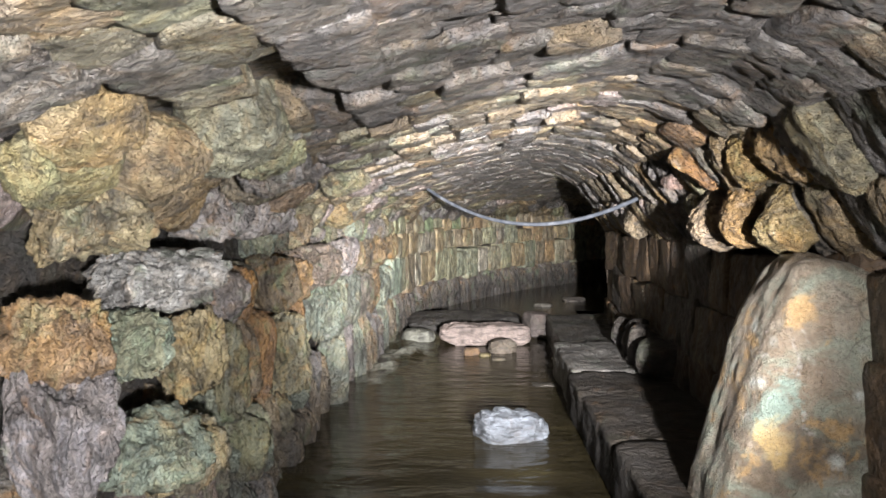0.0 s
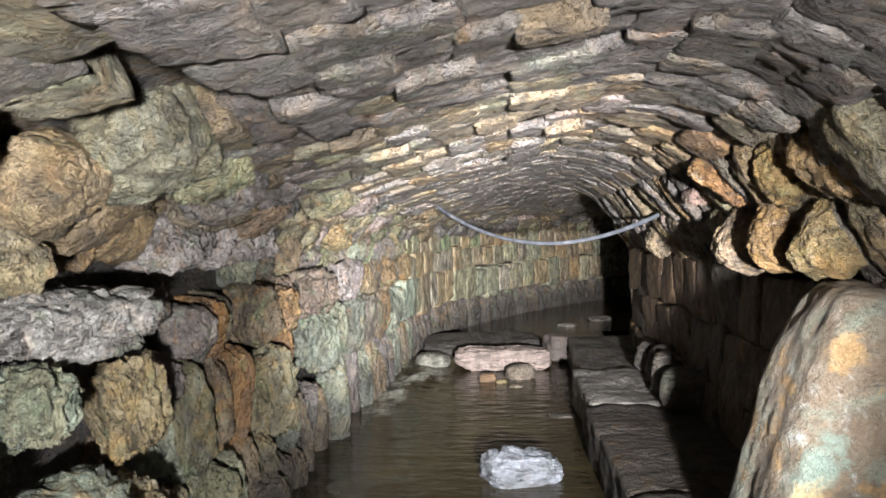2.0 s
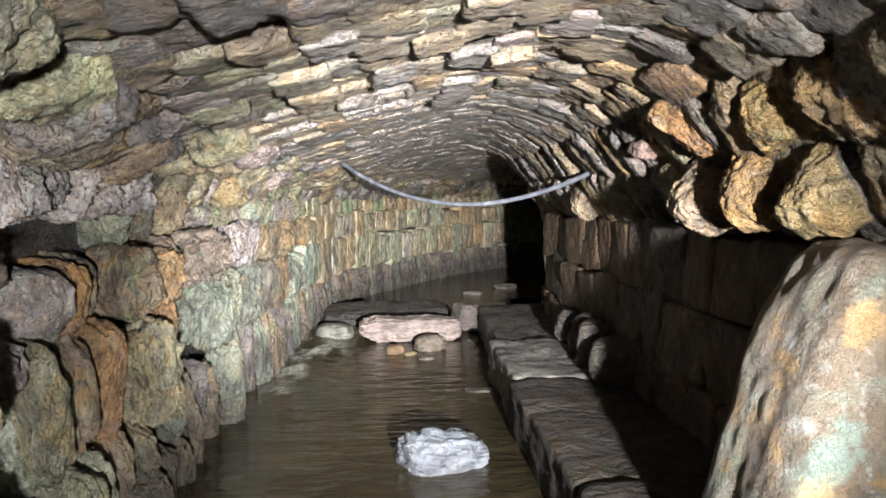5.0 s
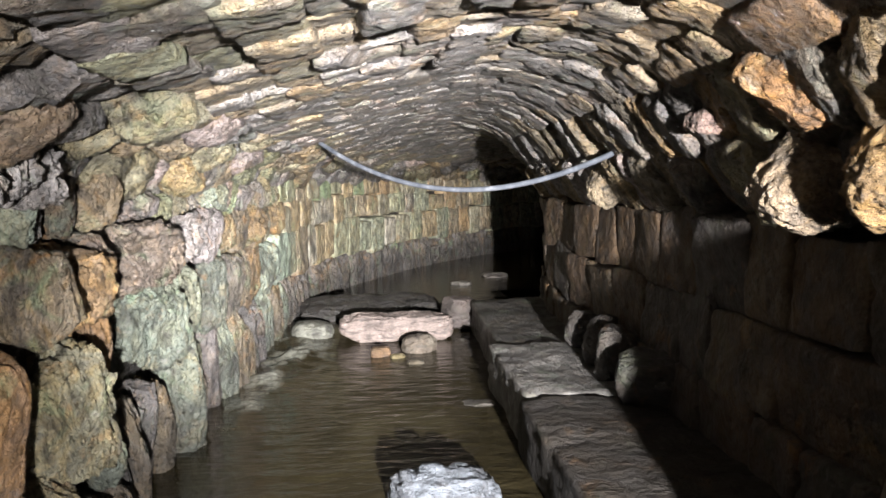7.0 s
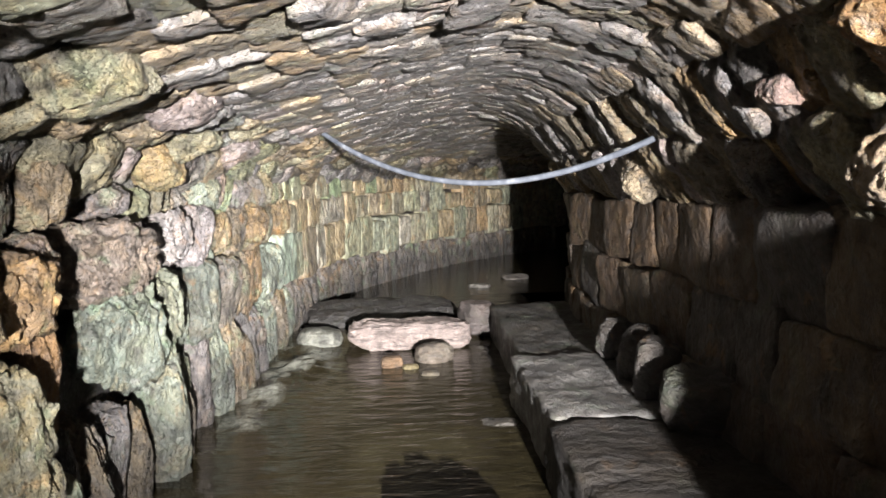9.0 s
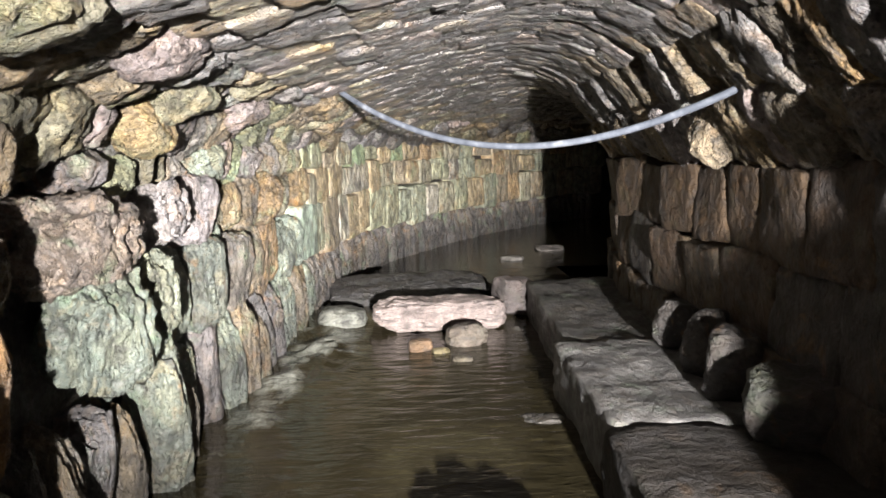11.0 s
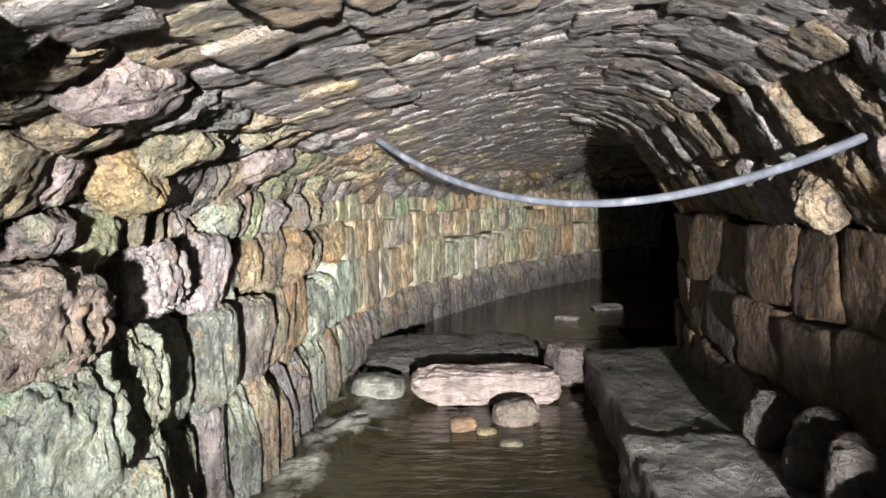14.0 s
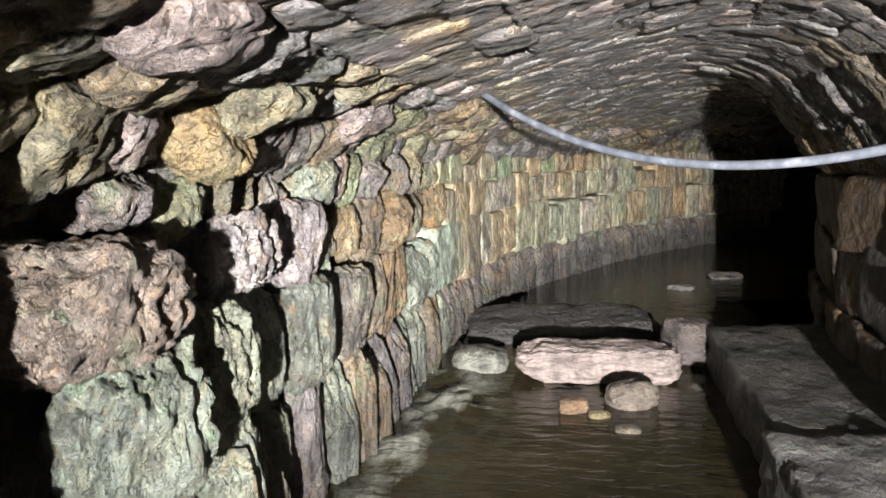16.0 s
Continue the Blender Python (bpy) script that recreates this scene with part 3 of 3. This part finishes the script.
def left_colour(course, y):
    if y < 5.2 and rng.random() < 0.3:
        return rng.choice(ORANGE + WARM[:2])
    if course and y > 7 and rng.random() < 0.035:
        return (0.25, 0.33, 0.18)
    if y > 9.0:
        pool = [(0.33, 0.33, 0.21), (0.36, 0.28, 0.16), (0.36, 0.24, 0.12), (0.34, 0.31, 0.21), (0.31, 0.33, 0.23), (0.33, 0.27, 0.18), (0.36, 0.33, 0.26)]
        if course == 0:
            pool = [(0.10, 0.095, 0.09), (0.14, 0.13, 0.12), (0.17, 0.15, 0.13)]
        return rng.choice(pool)
    if course == 0:
        return rng.choice(GREYS[:3] + [GREEN[0], GREEN[2], PINK[1], WARM[2], WARM[0]])
    if course == 1:
        if 5.3 < y < 6.9:
            return rng.choice([(0.32, 0.39, 0.30), (0.31, 0.36, 0.27), (0.31, 0.32, 0.22), (0.33, 0.39, 0.31), WARM[3]])
        if 7.7 < y < 8.2:
            return (0.34, 0.21, 0.09)
        if y > 8.2:
            return GREEN[2]
        return rng.choice(WARM + GREEN[:2] + GREYS[3:])
    if course == 2:
        if 5.9 < y < 6.6:
            return (0.42, 0.37, 0.365)
        if y > 7.2:
            return rng.choice(ORANGE[1:] + GREEN + WARM)
        return rng.choice(PINK + WARM + GREYS[3:])
    return rng.choice(GREYS[1:] + GREEN[1:] + WARM[3:] + PINK)


def lay_left():
    courses = [(-0.16, 0.52, 0.17, 0.28), (0.52, 0.97, 0.18, 0.34), (0.97, 1.27, 0.18, 0.34), (1.27, 1.50, 0.15, 0.28)]
    for k, (z0, z1, w0, w1) in enumerate(courses):
        s = LEFT_LINE.s_of_y(3.55) + rng.uniform(0, 0.2)
        while s < LEFT_LINE.s[-1] - 2.2:
            w = rng.uniform(w0, w1)
            y = LEFT_LINE.at(s)[1]
            if y < 5.4:
                w *= 0.9
            far_off = y > 8.8 and k > 0
            if far_off:
                w = rng.uniform(0.30, 0.55)
            # tones painted dimmer near and brighter far, to offset the torch's falloff
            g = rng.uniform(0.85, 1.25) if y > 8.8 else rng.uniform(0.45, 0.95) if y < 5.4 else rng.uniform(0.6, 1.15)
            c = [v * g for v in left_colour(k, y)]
            dz0, dz1 = rng.gauss(0, 0.02), rng.gauss(0, 0.03)
            rough_out = rng.gauss(0.005, 0.07) if y < 5.4 else rng.gauss(0.0, 0.045) if y < 8.8 else rng.gauss(-0.02, 0.006)
            if k == 0 and y < 5.0:
                cut = rng.uniform(0.14, 0.26)
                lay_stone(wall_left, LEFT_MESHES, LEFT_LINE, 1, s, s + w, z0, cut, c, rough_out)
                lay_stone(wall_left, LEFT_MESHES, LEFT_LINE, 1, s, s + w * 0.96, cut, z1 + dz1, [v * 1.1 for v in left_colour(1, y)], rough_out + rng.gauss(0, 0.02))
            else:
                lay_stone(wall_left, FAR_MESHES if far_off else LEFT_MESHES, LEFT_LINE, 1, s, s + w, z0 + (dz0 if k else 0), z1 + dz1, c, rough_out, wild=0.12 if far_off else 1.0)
            s += w


def lay_rubble():
    """The nearest stretch is of coarse rubble, set unevenly."""
    edges = [-0.16, 0.22, 0.52, 0.84, 1.14, 1.36, 1.62]
    for k in range(6):
        s, end = LEFT_LINE.s_of_y(0.4) + rng.uniform(0, 0.3), LEFT_LINE.s_of_y(3.6)
        while s < end:
            w = rng.uniform(0.24, 0.52)
            y = LEFT_LINE.at(s)[1]
            c = rng.choice(WARM + GREEN + PINK + GREYS[1:] + ORANGE[1:]) if y > 1.8 else rng.choice(GREYS)
            if k < 2 and y > 2.4:
                c = rng.choice(GREEN + PINK)
            lay_stone(wall_left, RUBBLE_MESHES, LEFT_LINE, 1, s, s + w, edges[k] + rng.gauss(0, 0.03), edges[k + 1] + rng.gauss(0, 0.03), [v * 0.85 for v in c], rng.gauss(-0.10, 0.07), 0.36, 0.90, 3.0)
            s += w


def lay_right():
    courses = [(-0.16, 0.26, 0.3, 0.5), (0.26, 0.52, 0.28, 0.55), (0.52, 0.90, 0.35, 0.75), (0.90, 1.28, 0.3, 0.6)]
    # near-black browns: the shade on this wall is put into the stone colour
    shade_browns = [(0.066, 0.038, 0.019), (0.080, 0.047, 0.022), (0.052, 0.036, 0.023), (0.090, 0.060, 0.032), (0.046, 0.036, 0.029)]
    for k, (z0, z1, w0, w1) in enumerate(courses):
        s = RIGHT_LINE.s_of_y(0.6) + rng.uniform(0, 0.2)
        while s < RIGHT_LINE.s[-1] - 2.5:
            w = rng.uniform(w0, w1)
            lay_stone(wall_right, RIGHT_MESHES, RIGHT_LINE, -1, s, s + w, z0, z1 + rng.gauss(0, 0.02), rng.choice(shade_browns), rng.gauss(0, 0.008) + (0.03 if k == 1 else 0), depth=0.26, swell=1.03)
            s += w


# ---- things in the stream ----


def boulder(name, at, size, seed, colour, label, n=16, power=2.8, rough=0.16, turn=(0, 0, 0), mat=None, strata=(1, 1, 2.2), category="stone", group="", chops=3):
    pts, faces = crag(n, size, seed, power, rough, 1.0, strata, chops)
    ob = new(name, mesh_of(name, pts, faces, mat or M_LOOSE))
    ob.matrix_world = pose(*at, *turn)
    ob.color = (*colour, 1)
    return tagged(ob, label, category, group)


boulder("boulder", (0.47, 5.16, 0.03), (0.49, 0.40, 0.27), 11, (0.28, 0.32, 0.37), "pale blue-grey layered boulder lying half in the stream", 24, 3.0, 0.14, (4, 6, 10), strata=(1, 1, 3.5))
boulder("stone_slab", (0.37, 8.68, 0.115), (1.02, 0.40, 0.24), 23, (0.72, 0.57, 0.50), "long pinkish sandstone slab laid across the stream as a sill", 24, 4.2, 0.10, (0, 1, 1.5), M_SLAB, (1, 1, 4))
boulder("dark_slab", (0.10, 9.75, 0.07), (1.62, 0.85, 0.26), 31, (0.075, 0.07, 0.064), "wide dark wet stone slab with water running over it", 16, 4.0, 0.08, (3, 0, 12), strata=(1, 1, 3))
boulder("sill_stone", (1.02, 9.05, 0.16), (0.34, 0.36, 0.30), 37, (0.24, 0.19, 0.17), "small brown block wedged at the end of the sill", 10, 5.0, 0.12, (0, 8, 20))
boulder("cobble", (0.56, 8.20, 0.04), (0.30, 0.24, 0.21), 41, (0.27, 0.21, 0.15), "rounded speckled grey cobble standing in the water", 16, 2.8, 0.12, (0, 0, 15))
boulder("orange_cobble", (0.22, 8.05, 0.02), (0.17, 0.13, 0.11), 43, (0.42, 0.24, 0.11), "small orange-brown cobble in the shallow water", 10, 4.0, 0.08)
boulder("pebble", (0.36, 7.97, 0.005), (0.12, 0.10, 0.05), 47, (0.42, 0.33, 0.13), "small yellowish pebble in the shallow water", 8, 3.0, 0.1, (0, 0, 30))
boulder("pebble", (0.50, 7.76, 0.0), (0.14, 0.10, 0.05), 49, (0.34, 0.28, 0.18), "flat tan pebble just breaking the water", 8, 3.0, 0.1, (0, 0, 10))
boulder("flat_stone", (1.33, 11.6, 0.075), (0.28, 0.25, 0.08), 51, (0.40, 0.36, 0.30), "flat pale stone breaking the water upstream", 8, 3.5, 0.1)
boulder("flat_stone", (1.9, 12.3, 0.075), (0.36, 0.3, 0.09), 53, (0.36, 0.31, 0.26), "flat pale stone breaking the water upstream", 8, 3.5, 0.1)
boulder("wet_boulder", (-0.40, 8.80, 0.05), (0.38, 0.42, 0.24), 57, (0.52, 0.52, 0.42), "pale wet boulder beside the small rapid", 10, 3.0, 0.1)
boulder("submerged_stone", (0.84, 6.65, -0.022), (0.24, 0.20, 0.06), 59, (0.16, 0.14, 0.11), "flat stone just under the water surface", 8, 3.0, 0.1)

# the big stone that leans on the shaded wall
boulder("leaning_boulder", (1.525, 3.24, 0.50), (0.68, 0.50, 1.60), 61, (1, 1, 1), "large upright lichen-stained boulder leaning against the wall", 40, 5.5, 0.035, (0, 15, 0), M_PILLAR, (1.3, 1.3, 1.0), "boulder", chops=5)

# ---- ledge of long blocks along the shaded side ----


def ledge_block(y0, y1, x0, x1, top, seed, colour, label, mat=None):
    size = (x1 - x0, y1 - y0 + 0.015, top + 0.25)
    pts, faces = crag(24, size, seed, 40.0, 0.035, 1.6, (1, 1, 1))
    ob = new("ledge_block", mesh_of("ledge_block", pts, faces, mat or M_LEDGE))
    ob.matrix_world = pose((x0 + x1) / 2, (y0 + y1) / 2, (top - 0.25) / 2, 0, 0, -1.5 if y0 > 6 else 0)
    ob.color = (*colour, 1)
    return tagged(ob, label, "stone block", "ledge blocks")


# the two nearest blocks are much darker than the pale one beyond
ledge_block(1.6, 4.1, 0.94, 1.72, 0.30, 3, (0.034, 0.025, 0.016), "dark brown stone block of the side ledge", M_LEDGE_DARK)
ledge_block(4.1, 5.76, 0.93, 1.72, 0.30, 5, (0.034, 0.025, 0.016), "dark brown stone block of the side ledge", M_LEDGE_DARK)
ledge_block(5.76, 7.0, 0.97, 1.72, 0.31, 9, (0.19, 0.18, 0.165), "pale grey stone block of the side ledge")
ledge_block(7.0, 9.0, 1.08, 1.80, 0.30, 15, (0.07, 0.066, 0.057), "worn grey stone block of the side ledge")

# colour kept very dark to paint in the shade at the wall's foot
for x, y, seed, size in ((1.57, 6.35, 71, (0.20, 0.20, 0.34)), (1.55, 6.02, 73, (0.22, 0.22, 0.32)), (1.57, 5.55, 75, (0.24, 0.34, 0.30)), (1.58, 6.75, 77, (0.18, 0.24, 0.24))):
    boulder("ledge_stone", (x, y, 0.44), size, seed, (0.036, 0.030, 0.025), "rough brown-grey stone fallen on the side ledge", 10, 3.2, 0.16, (6, -8, seed), M_RIGHT, group="stones on the ledge")

# ---- the sagging cable ----


def cable():
    curve = bpy.data.curves.new("cable", "CURVE")
    curve.dimensions, curve.bevel_depth, curve.bevel_resolution = "3D", 0.016, 4
    a, b = Vector((-0.34, 7.62, 1.86)), Vector((1.54, 5.83, 1.625))
    sp = curve.splines.new("POLY")
    sp.points.add(40)
    for i in range(41):
        f = i / 40
        p = a.lerp(b, f)
        p.z -= 0.335 * 4 * f * (1 - f)
        sp.points[i].co = (*p, 1)
    curve.materials.append(M_CABLE)
    ob = new("cable", curve)
    return tagged(ob, "grey plastic cable sagging across the vault", "cable")


cable()

# ---- the stones of the walls ----
lay_rubble()
lay_left()
lay_right()
